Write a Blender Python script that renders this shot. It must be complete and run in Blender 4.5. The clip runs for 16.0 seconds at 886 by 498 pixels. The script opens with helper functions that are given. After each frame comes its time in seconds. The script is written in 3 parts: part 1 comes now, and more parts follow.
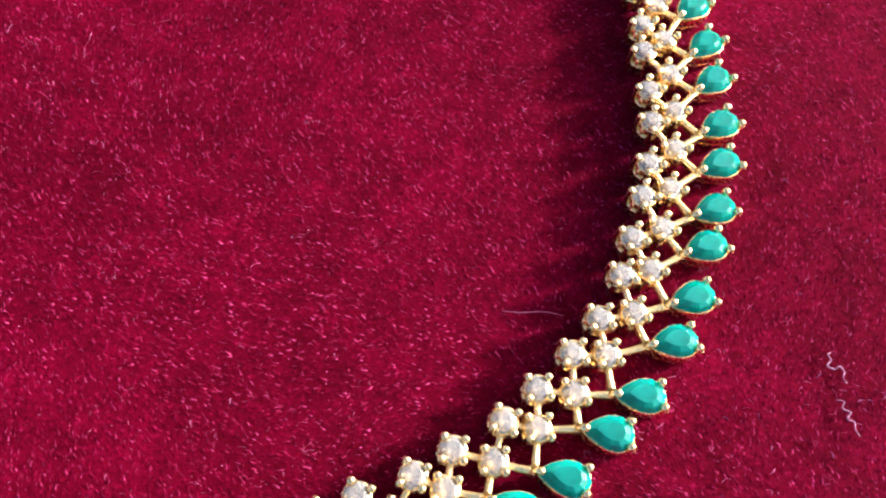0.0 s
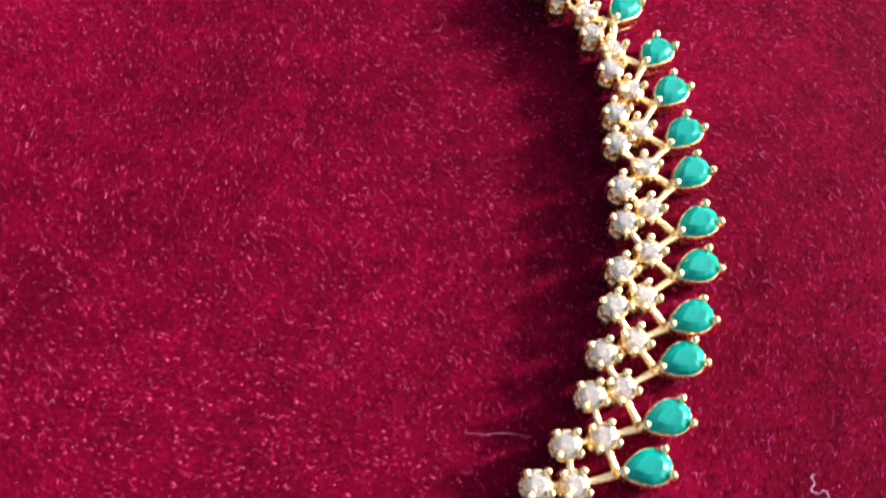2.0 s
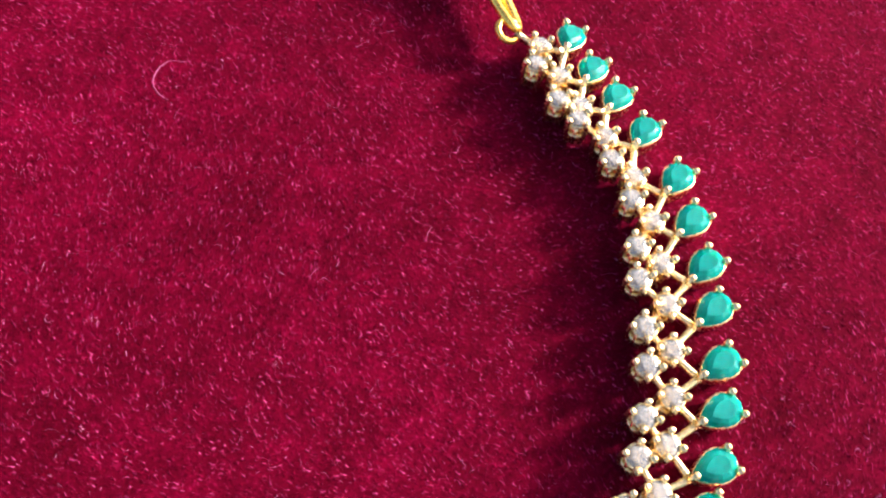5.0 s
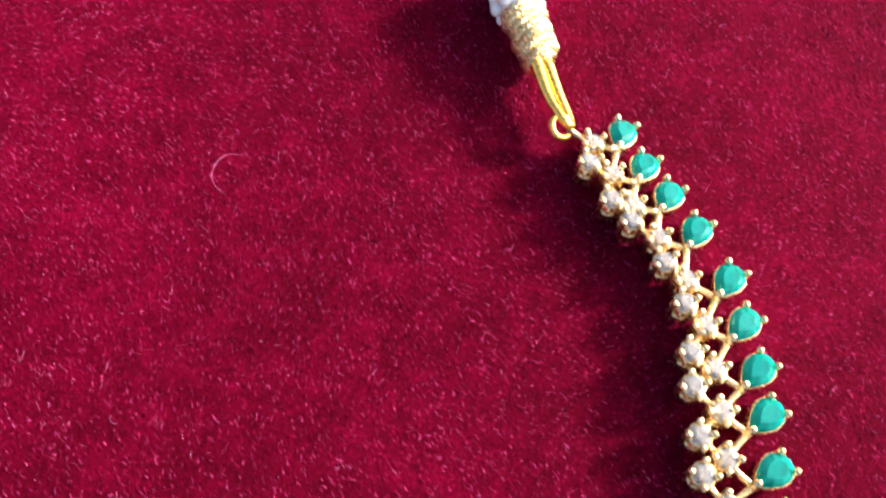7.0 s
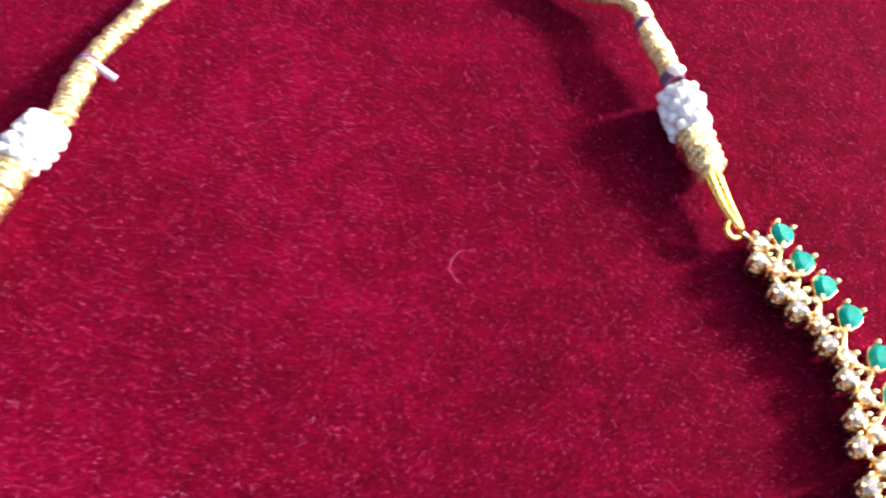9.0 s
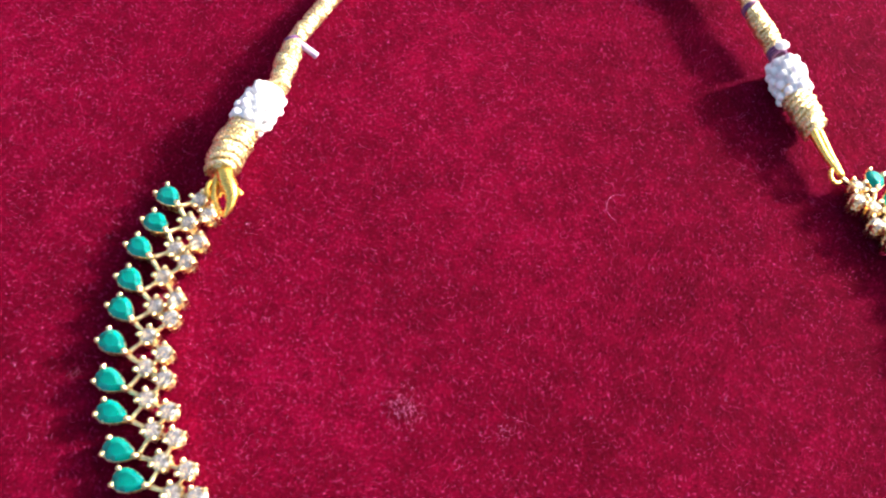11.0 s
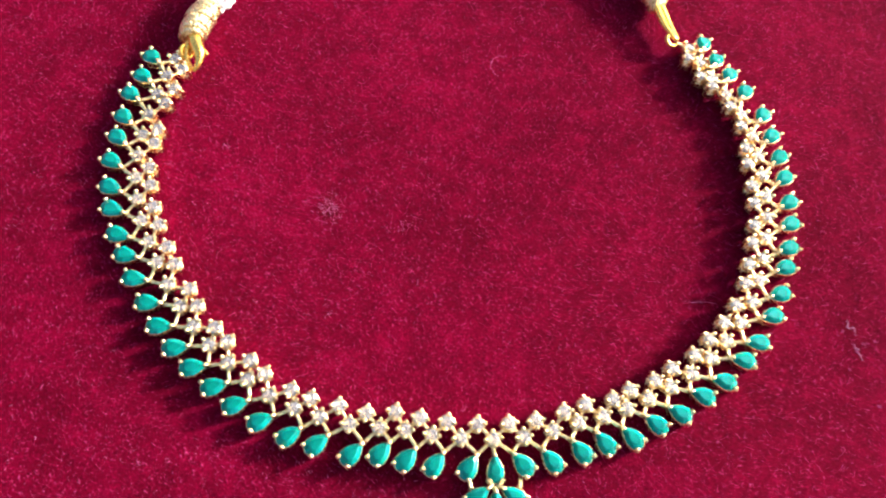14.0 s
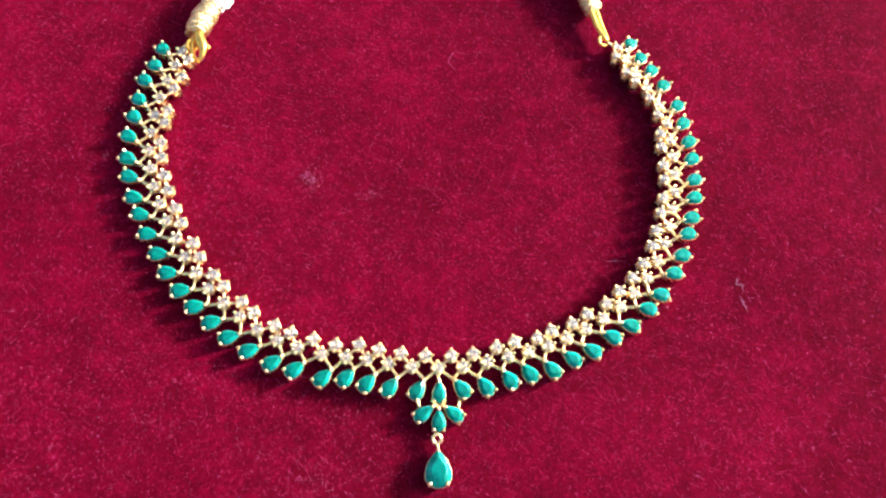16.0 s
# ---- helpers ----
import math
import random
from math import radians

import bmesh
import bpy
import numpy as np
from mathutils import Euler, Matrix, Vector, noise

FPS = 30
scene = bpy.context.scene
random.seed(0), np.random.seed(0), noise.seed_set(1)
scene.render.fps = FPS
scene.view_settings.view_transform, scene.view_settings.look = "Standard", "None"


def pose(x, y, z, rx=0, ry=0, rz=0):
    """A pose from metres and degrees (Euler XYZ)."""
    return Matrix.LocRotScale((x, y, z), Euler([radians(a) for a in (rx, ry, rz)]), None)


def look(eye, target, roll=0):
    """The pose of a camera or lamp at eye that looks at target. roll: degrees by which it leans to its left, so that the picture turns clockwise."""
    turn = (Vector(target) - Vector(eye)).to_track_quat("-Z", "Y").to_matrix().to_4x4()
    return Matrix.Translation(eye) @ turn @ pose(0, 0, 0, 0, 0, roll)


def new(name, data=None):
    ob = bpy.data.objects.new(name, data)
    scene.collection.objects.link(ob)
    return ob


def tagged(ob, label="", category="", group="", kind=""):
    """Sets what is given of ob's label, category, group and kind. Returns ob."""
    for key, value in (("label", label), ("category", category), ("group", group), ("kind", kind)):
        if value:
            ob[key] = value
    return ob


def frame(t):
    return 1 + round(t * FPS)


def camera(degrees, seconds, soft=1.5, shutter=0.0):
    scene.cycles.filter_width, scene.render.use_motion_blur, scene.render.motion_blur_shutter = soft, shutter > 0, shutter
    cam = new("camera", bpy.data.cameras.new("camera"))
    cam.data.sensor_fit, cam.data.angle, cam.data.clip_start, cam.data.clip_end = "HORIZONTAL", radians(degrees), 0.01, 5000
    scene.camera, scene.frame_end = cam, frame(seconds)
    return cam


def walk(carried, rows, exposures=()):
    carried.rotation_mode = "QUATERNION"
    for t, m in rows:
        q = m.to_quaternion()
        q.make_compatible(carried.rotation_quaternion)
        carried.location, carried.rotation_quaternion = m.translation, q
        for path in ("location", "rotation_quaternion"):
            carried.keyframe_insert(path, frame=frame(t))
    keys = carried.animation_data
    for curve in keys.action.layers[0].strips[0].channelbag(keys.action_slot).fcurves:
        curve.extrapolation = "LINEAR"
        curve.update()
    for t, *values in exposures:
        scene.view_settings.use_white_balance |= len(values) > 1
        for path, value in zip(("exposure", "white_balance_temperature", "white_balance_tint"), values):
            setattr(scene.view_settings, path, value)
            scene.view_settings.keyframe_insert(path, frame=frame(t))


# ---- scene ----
cam = camera(52.3, 16.0, soft=2.2, shutter=0.8)
PATH = [
    (0, (0.00055, 0.00132, 0.1013), (0.00773, 0.06196, -0.03571), 7.07),
    (0.5, (0.00043, 0.00315, 0.10154), (0.0079, 0.06375, -0.03547), 7.12),
    (1, (0.0042, 0.00858, 0.10236), (0.01108, 0.06851, -0.03497), 6.49),
    (1.5, (0.0053, 0.01297, 0.10245), (0.01131, 0.07159, -0.03549), 5.83),
    (2, (0.0062, 0.01702, 0.10147), (0.01227, 0.07614, -0.03625), 5.81),
    (2.5, (0.00756, 0.02238, 0.10247), (0.01367, 0.08042, -0.03571), 5.97),
    (3, (0.00639, 0.02462, 0.10292), (0.01269, 0.08257, -0.03529), 6.21),
    (3.5, (0.00657, 0.02698, 0.10336), (0.01229, 0.08529, -0.03472), 5.60),
    (4, (0.00554, 0.02978, 0.10468), (0.01174, 0.08801, -0.03342), 6.07),
    (6.3, (-3e-05, 0.04073, 0.11051), (0.00667, 0.09924, -0.02745), 6.72),
    (6.5, (-0.00101, 0.04229, 0.11162), (0.0056, 0.10038, -0.02652), 6.87),
    (7, (-0.00478, 0.04608, 0.11314), (0.00261, 0.10346, -0.02525), 7.91),
    (7.5, (-0.00833, 0.04976, 0.1169), (-0.00083, 0.10867, -0.02084), 8.01),
    (8, (-0.01869, 0.04781, 0.12362), (-0.00993, 0.11051, -0.01236), 8.72),
    (8.5, (-0.02898, 0.04277, 0.12823), (-0.02097, 0.10757, -0.00681), 7.83),
    (9, (-0.04081, 0.04096, 0.13782), (-0.03192, 0.10559, 0.00275), 8.63),
    (9.5, (-0.0536, 0.03408, 0.14487), (-0.04363, 0.09894, 0.00998), 9.99),
    (10, (-0.06297, 0.02688, 0.15215), (-0.05237, 0.09231, 0.01759), 10.46),
    (10.2, (-0.06871, 0.02493, 0.15393), (-0.05733, 0.09023, 0.01937), 10.89),
    (12.3, (-0.08047, -0.00189, 0.16951), (-0.06952, 0.05977, 0.03321), 9.35),
    (12.5, (-0.0806, -0.00717, 0.17169), (-0.06943, 0.05413, 0.03525), 9.58),
    (13, (-0.0713, -0.01922, 0.17855), (-0.06164, 0.04098, 0.0415), 8.60),
    (13.5, (-0.06186, -0.02555, 0.18948), (-0.05207, 0.03381, 0.05207), 8.80),
    (14, (-0.05897, -0.03194, 0.19859), (-0.04876, 0.02606, 0.06064), 9.40),
    (14.5, (-0.05473, -0.03661, 0.21016), (-0.04499, 0.02147, 0.0722), 8.99),
    (15, (-0.05335, -0.04316, 0.21858), (-0.0433, 0.01357, 0.08009), 9.73),
    (15.5, (-0.04958, -0.0466, 0.22902), (-0.03992, 0.00888, 0.09), 9.95),
    (16, (-0.04942, -0.0524, 0.23916), (-0.03975, 0.00203, 0.09972), 10.35),
]
walk(cam, [(t, look(eye, target, roll)) for t, eye, target, roll in PATH], [(0.0, 1.32), (4.0, 1.34), (8.0, 1.40), (10.0, 1.47), (13.0, 1.48), (16.0, 1.42)])

# ---- light: a low window light from the right, and the dim room around ----
SUN_AZIMUTH, SUN_HEIGHT = 20.0, 22.0
world = bpy.data.worlds.new("world")
scene.world = world
world.use_nodes = True
sky = world.node_tree.nodes.new("ShaderNodeTexSky")
sky.sky_type, sky.sun_disc = "NISHITA", False
sky.dust_density, sky.ozone_density, sky.air_density = 6.0, 0.6, 0.8
sky.sun_elevation, sky.sun_rotation = radians(SUN_HEIGHT), radians(90 - SUN_AZIMUTH)
world.node_tree.links.new(sky.outputs[0], world.node_tree.nodes["Background"].inputs[0])
world.node_tree.nodes["Background"].inputs[1].default_value = 0.15
sun = new("sun", bpy.data.lights.new("sun", "SUN"))
sun.data.energy, sun.data.angle, sun.data.color = 5.0, radians(7), (1.0, 0.96, 0.93)
sun_from = Vector((math.cos(radians(SUN_AZIMUTH)) * math.cos(radians(SUN_HEIGHT)), math.sin(radians(SUN_AZIMUTH)) * math.cos(radians(SUN_HEIGHT)), math.sin(radians(SUN_HEIGHT))))
sun.matrix_world = look(sun_from, (0, 0, 0))

MM = 0.001
rnd = random.Random(7)


# ---- materials ----
def material(name, **values):
    m = bpy.data.materials.new(name)
    m.use_nodes = True
    b = m.node_tree.nodes["Principled BSDF"]
    for key, value in values.items():
        b.inputs[key.replace("_", " ")].default_value = value
    return m, m.node_tree, b


def node(tree, kind, **values):
    n = tree.nodes.new(kind)
    for key, value in values.items():
        n.inputs[key.replace("_", " ")].default_value = value
    return n


def grain(tree, scale, detail=2.0, rough=0.5, where=None):
    n = node(tree, "ShaderNodeTexNoise", Scale=scale, Detail=detail, Roughness=rough)
    tree.links.new(where.outputs["Object"] if where else tree.nodes.new("ShaderNodeTexCoord").outputs["Object"], n.inputs["Vector"])
    return n


def ramp(tree, source, stops):
    r = tree.nodes.new("ShaderNodeValToRGB")
    while len(r.color_ramp.elements) < len(stops):
        r.color_ramp.elements.new(0.5)
    for e, (at, colour) in zip(r.color_ramp.elements, stops):
        e.position, e.color = at, (*colour, 1)
    tree.links.new(source, r.inputs[0])
    return r


def bump(tree, bsdf, source, strength, distance):
    b = node(tree, "ShaderNodeBump", Strength=strength, Distance=distance)
    tree.links.new(source, b.inputs["Height"])
    tree.links.new(b.outputs[0], bsdf.inputs["Normal"])
    return b


def mixed(tree, a, b, factor, kind="MIX"):
    m = tree.nodes.new("ShaderNodeMix")
    m.data_type, m.blend_type = "RGBA", kind
    for source, socket in ((a, m.inputs[6]), (b, m.inputs[7]), (factor, m.inputs[0])):
        if isinstance(source, (int, float)):
            socket.default_value = source
        elif isinstance(source, tuple):
            socket.default_value = (*source, 1)
        else:
            tree.links.new(source, socket)
    return m.outputs[2]


def velvet_material():
    m, tree, b = material("crimson_velvet", Roughness=0.9, Sheen_Weight=0.3, Sheen_Roughness=0.4, Specular_IOR_Level=0.02)
    b.inputs["Sheen Tint"].default_value = (1.0, 0.02, 0.22, 1)
    where = tree.nodes.new("ShaderNodeTexCoord")
    fibre = grain(tree, 1500, 3, 0.7, where)
    clump = grain(tree, 420, 3, 0.6, where)
    nap = grain(tree, 26, 4, 0.6, where)
    a = ramp(tree, fibre.outputs[0], [(0.30, (0.072, 0.0002, 0.0070)), (0.58, (0.102, 0.0003, 0.0115)), (0.78, (0.23, 0.005, 0.044))])
    c = ramp(tree, clump.outputs[0], [(0.30, (0.82, 0.8, 0.8)), (0.70, (1.12, 1.12, 1.12))])
    d = ramp(tree, nap.outputs[0], [(0.34, (0.74, 0.72, 0.72)), (0.68, (1.18, 1.25, 1.25))])
    tuft = tree.nodes.new("ShaderNodeNewGeometry")
    e = ramp(tree, tuft.outputs["Random Per Island"], [(0.0, (0.74, 0.72, 0.72)), (0.65, (1.10, 1.08, 1.08)), (1.0, (1.9, 3.0, 2.4))])
    pale = ramp(tree, tuft.outputs["Random Per Island"], [(0.74, (0.0,) * 3), (0.90, (0.24,) * 3), (0.99, (0.72,) * 3)])
    mottle = grain(tree, 150, 3, 0.6, where)
    f = ramp(tree, mottle.outputs[0], [(0.36, (0.84, 0.82, 0.82)), (0.66, (1.22, 1.3, 1.3))])
    tone = mixed(tree, mixed(tree, a.outputs[0], c.outputs[0], 1.0, "MULTIPLY"), d.outputs[0], 1.0, "MULTIPLY")
    tone = mixed(tree, tone, f.outputs[0], 1.0, "MULTIPLY")
    tone = mixed(tree, tone, e.outputs[0], 1.0, "MULTIPLY")
    tree.links.new(mixed(tree, tone, (0.52, 0.060, 0.21), pale.outputs[0]), b.inputs["Base Color"])
    height = mixed(tree, fibre.outputs[0], clump.outputs[0], 0.5)
    bump(tree, b, height, 0.4, 0.0005)
    return m


def gold_material(name, colour, rough):
    m, tree, b = material(name, Metallic=1.0, Roughness=rough)
    tone = grain(tree, 900, 2)
    tree.links.new(mixed(tree, colour, tuple(v * 0.86 for v in colour), tone.outputs[0]), b.inputs["Base Color"])
    fine = grain(tree, 2500, 2)
    r = ramp(tree, fine.outputs[0], [(0.3, (rough * 0.7,) * 3), (0.7, (rough * 1.4,) * 3)])
    tree.links.new(r.outputs[0], b.inputs["Roughness"])
    bump(tree, b, fine.outputs[0], 0.25, 0.00015)
    return m


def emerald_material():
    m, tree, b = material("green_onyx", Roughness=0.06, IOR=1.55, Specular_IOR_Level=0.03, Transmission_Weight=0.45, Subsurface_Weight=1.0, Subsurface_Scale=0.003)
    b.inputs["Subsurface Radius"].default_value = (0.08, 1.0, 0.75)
    # Random lighter and darker greens stand in for the glow inside the stone.
    glow_noise = grain(tree, 260, 2)
    a = ramp(tree, glow_noise.outputs[0], [(0.36, (0.0, 0.22, 0.190)), (0.64, (0.0, 0.40, 0.345))])
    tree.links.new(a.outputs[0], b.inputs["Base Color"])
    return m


def plain_material(name, dark, light, scale, rough, depth=0.0001, **more):
    m, tree, b = material(name, Roughness=rough, **more)
    n = grain(tree, scale, 3)
    tree.links.new(ramp(tree, n.outputs[0], [(0.3, dark), (0.7, light)]).outputs[0], b.inputs["Base Color"])
    bump(tree, b, n.outputs[0], 0.4, depth)
    return m


VELVET = velvet_material()
GOLD = gold_material("polished_gold", (1.0, 0.76, 0.41), 0.22)
DEEP_GOLD = gold_material("yellow_gold", (1.0, 0.62, 0.14), 0.28)
THREAD = gold_material("gold_thread", (0.93, 0.73, 0.38), 0.26)
for n in THREAD.node_tree.nodes:
    if n.type == "BUMP":
        n.inputs["Strength"].default_value, n.inputs["Distance"].default_value = 0.9, 0.0005
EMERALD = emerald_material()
CRYSTAL = plain_material("clear_crystal", (0.74, 0.73, 0.76), (0.90, 0.89, 0.91), 420, 0.03, 0.00001, IOR=2.0, Transmission_Weight=0.80)
PEARL = plain_material("white_bead", (0.78, 0.77, 0.76), (0.88, 0.87, 0.86), 900, 0.30, 0.00003)
TUFT = plain_material("lilac_lint", (0.20, 0.07, 0.16), (0.36, 0.18, 0.30), 3000, 0.9)
PURPLE = plain_material("purple_thread", (0.10, 0.03, 0.10), (0.22, 0.09, 0.20), 4000, 0.8)
LILAC = plain_material("lilac_thread_end", (0.32, 0.24, 0.40), (0.44, 0.35, 0.52), 4000, 0.8)
LINT = plain_material("pale_lint", (0.32, 0.045, 0.16), (0.50, 0.17, 0.34), 3000, 0.9)


# ---- mesh helpers ----
def mesh(name, bm, mat, smooth=True):
    bmesh.ops.recalc_face_normals(bm, faces=bm.faces[:])
    data = bpy.data.meshes.new(name)
    bm.to_mesh(data)
    bm.free()
    data.materials.append(mat)
    for p in data.polygons:
        p.use_smooth = smooth
    return data


def put(name, data, parent, m, label=""):
    ob = new(name, data)
    ob.parent = parent
    ob.matrix_basis = m
    if label:
        tagged(ob, label)
    return ob


def skin(bm, rings, close=False, cap=True):
    """Faces between rings of vertices."""
    made = [[bm.verts.new(v) for v in ring] for ring in rings]
    n = len(made[0])
    pairs = list(zip(made, made[1:])) + ([(made[-1], made[0])] if close else [])
    for a, b in pairs:
        for i in range(n):
            bm.faces.new((a[i], a[(i + 1) % n], b[(i + 1) % n], b[i]))
    if cap and not close:
        bm.faces.new(made[0][::-1])
        bm.faces.new(made[-1])


def frames_along(points, closed=False):
    """Side and up directions along a path."""
    out, n = [], len(points)
    for i, p in enumerate(points):
        a = points[(i - 1) % n] if closed or i else points[0]
        b = points[(i + 1) % n] if closed or i < n - 1 else points[-1]
        t = (b - a).normalized()
        ref = Vector((0, 0, 1)) if abs(t.z) < 0.93 else Vector((1, 0, 0))
        s = t.cross(ref).normalized()
        out.append((s, s.cross(t).normalized()))
    return out


def tube(bm, points, radius, seg=8, closed=False):
    """A round wire; radius is a number or a function of (share of the length, angle)."""
    points = [Vector(p) for p in points]
    rings = []
    for i, (p, (s, u)) in enumerate(zip(points, frames_along(points, closed))):
        ring = []
        for k in range(seg):
            a = 2 * math.pi * k / seg
            r = radius(i / max(1, len(points) - 1), a) if callable(radius) else radius
            ring.append(p + (s * math.cos(a) + u * math.sin(a)) * r)
        rings.append(ring)
    skin(bm, rings, closed)


def ball(bm, centre, r, seg=10, rows=7, squash=1.0):
    c = Vector(centre)
    skin(bm, [[c + Vector((math.cos(2 * math.pi * k / seg) * r * math.sin(w), math.sin(2 * math.pi * k / seg) * r * math.sin(w), -math.cos(w) * r * squash)) for k in range(seg)] for w in [math.pi * (0.06 + 0.88 * i / rows) for i in range(rows + 1)]])


def arc(points, steps=6):
    """A smooth line through the points (Catmull-Rom)."""
    p = [Vector(q) for q in points]
    p = [p[0] * 2 - p[1]] + p + [p[-1] * 2 - p[-2]]
    out = []
    for i in range(1, len(p) - 2):
        for k in range(steps):
            t = k / steps
            out.append(0.5 * ((2 * p[i]) + (p[i + 1] - p[i - 1]) * t + (2 * p[i - 1] - 5 * p[i] + 4 * p[i + 1] - p[i + 2]) * t * t + (3 * p[i] - p[i - 1] - 3 * p[i + 1] + p[i + 2]) * t ** 3))
    return out + [p[-2]]


# ---- the velvet ----
def velvet_sheet():
    bm = bmesh.new()
    half, rise = 0.75, 0.02
    rings = []
    for z, inset in ((-rise, 0.0), (-0.004, 0.0), (-0.001, 0.0012), (0.0, 0.004)):
        h = half - inset
        rings.append([(-0.035 + h, 0.05 + h, z), (-0.035 - h, 0.05 + h, z), (-0.035 - h, 0.05 - h, z), (-0.035 + h, 0.05 - h, z)])
    skin(bm, rings)
    ob = new("ground", mesh("ground", bm, VELVET, False))
    tagged(ob, "crimson red velvet cloth spread flat, short brushed pile", "velvet cloth", kind="structure")
    return ob


ground = velvet_sheet()


def velvet_pile():
    """The brushed tufts of the pile, where the necklace lies, as one mesh of narrow blades."""
    rng = np.random.default_rng(3)
    n = 760000
    x, y = rng.uniform(-0.195, 0.120, n), rng.uniform(-0.065, 0.235, n)
    way = 2.35 + 0.45 * np.sin(x * 61 + 1.5 * np.sin(y * 40)) + 0.45 * np.sin(y * 73 + 2 * np.sin(x * 33)) + rng.normal(0, 0.38, n)
    tall, flat = rng.uniform(0.07, 0.30, n) * MM, rng.uniform(0.35, 1.05, n) * MM
    face = rng.uniform(0, 2 * math.pi, n)
    wide = rng.uniform(0.05, 0.12, n) * MM
    dx, dy = np.cos(face) * wide, np.sin(face) * wide
    v = np.empty((n, 3, 3))
    v[:, 0] = np.stack([x - dx, y - dy, np.full(n, -0.05 * MM)], -1)
    v[:, 1] = np.stack([x + dx, y + dy, np.full(n, -0.05 * MM)], -1)
    v[:, 2] = np.stack([x + np.cos(way) * flat, y + np.sin(way) * flat, tall], -1)
    data = bpy.data.meshes.new("velvet_pile")
    data.vertices.add(3 * n), data.loops.add(3 * n), data.polygons.add(n)
    data.vertices.foreach_set("co", v.ravel())
    data.loops.foreach_set("vertex_index", np.arange(3 * n))
    data.polygons.foreach_set("loop_start", np.arange(0, 3 * n, 3))
    data.update(calc_edges=True)
    data.materials.append(VELVET)
    ob = new("velvet_pile", data)
    ob.parent = ground
    tagged(ob, "short crimson velvet pile", kind="stuff")


velvet_pile()


# ---- stones and settings ----
def pear(length, width, n=24):
    """The outline of a pear-cut stone, tip towards +x, centred on its length."""
    out = []
    for k in range(n):
        a = 2 * math.pi * k / n
        x, y = math.cos(a), math.sin(a) * abs(math.sin(a / 2)) ** 0.82 / 0.803
        out.append((x * length / 2, y * width / 2))
    return out


def pear_stone(name, length, width, mat):
    """A pear cut: pavilion, girdle, two rows of crown facets and a flat table."""
    bm = bmesh.new()
    o = pear(length, width, 12)
    skin(bm, [[(x * s, y * s, z * width) for x, y in o] for s, z in ((0.12, -0.42), (0.62, -0.25), (0.98, -0.04), (1.0, 0.02), (0.80, 0.145), (0.54, 0.24))])
    return mesh(name, bm, mat, False)


def prong(bm, points, r, tip, seg=8):
    """A wire claw along the points that swells into an oval bead folded over the stone."""
    line = arc(points, 5)
    last = len(line) - 1

    def radius(u, a):
        k = u * last / 5 - (len(points) - 2)
        if k <= 0:
            return r
        return r + (tip - r) * math.sin(min(1, k * 1.6) * math.pi / 2) if k < 0.7 else tip * math.sqrt(max(0.03, 1 - ((k - 0.7) / 0.31) ** 2))

    tube(bm, line, radius, seg)


def pear_setting(name, length, width, deep, mat, bead=0.56 * MM):
    """Rim, gallery, two folded claws at the blunt end and one at the tip."""
    bm = bmesh.new()
    o = pear(length + 0.22 * MM, width + 0.22 * MM)
    i = pear(length - 0.3 * MM, width - 0.3 * MM)
    skin(bm, [[(x, y, z) for x, y in q] for q, z in ((o, -1.7 * MM), (o, -0.22 * MM), (pear(length, width), -0.12 * MM), (i, -0.35 * MM), (i, -1.7 * MM))], close=True)
    low = [(x * 0.86, y * 0.86) for x, y in o]
    low_in = [(x * 0.68, y * 0.68) for x, y in o]
    skin(bm, [[(x, y, z) for x, y in q] for q, z in ((low, -deep), (low, -deep + 0.6 * MM), (low_in, -deep + 0.6 * MM), (low_in, -deep))], close=True)
    for a in (142, 218):
        x, y = math.cos(radians(a)) * (length / 2 + 0.40 * MM), math.sin(radians(a)) * (width / 2 + 0.52 * MM)
        prong(bm, [(x * 0.84, y * 0.84, -deep), (x * 0.97, y * 0.97, -0.8 * MM), (x * 1.02, y * 1.02, 0.15 * MM), (x * 0.80, y * 0.80, 0.85 * MM)], 0.36 * MM, bead)
    t = length / 2
    prong(bm, [(t + 0.25 * MM, 0, -deep * 0.9), (t + 0.35 * MM, 0, -0.6 * MM), (t + 0.25 * MM, 0, 0.2 * MM), (t - 0.75 * MM, 0, 0.72 * MM)], 0.36 * MM, bead * 0.85)
    return mesh(name, bm, mat)


def crystal_stone(r):
    """A round brilliant: table, crown and pavilion facets."""
    bm = bmesh.new()
    n = 8

    def ring(rad, z, turn):
        return [(rad * math.cos(2 * math.pi * (k + turn) / n), rad * math.sin(2 * math.pi * (k + turn) / n), z) for k in range(n)]

    layers = [(0.56, 0.34, 0.0), (0.80, 0.22, 0.5), (1.0, 0.04, 0.0), (1.0, -0.04, 0.0), (0.5, -0.45, 0.5), (0.08, -0.80, 0.0)]
    v = [[bm.verts.new(p) for p in ring(r * s, r * z, t)] for s, z, t in layers]
    bm.faces.new(v[0])
    bm.faces.new(v[-1][::-1])
    for (a, b), (la, lb) in zip(zip(v, v[1:]), zip(layers, layers[1:])):
        for k in range(n):
            if la[2] == lb[2]:
                bm.faces.new((a[k], a[(k + 1) % n], b[(k + 1) % n], b[k]))
            elif la[2] < lb[2]:
                bm.faces.new((a[k], a[(k + 1) % n], b[k]))
                bm.faces.new((b[k], a[(k + 1) % n], b[(k + 1) % n]))
            else:
                bm.faces.new((a[k], b[(k + 1) % n], b[k]))
                bm.faces.new((a[k], a[(k + 1) % n], b[(k + 1) % n]))
    return mesh("crystal", bm, CRYSTAL, False)


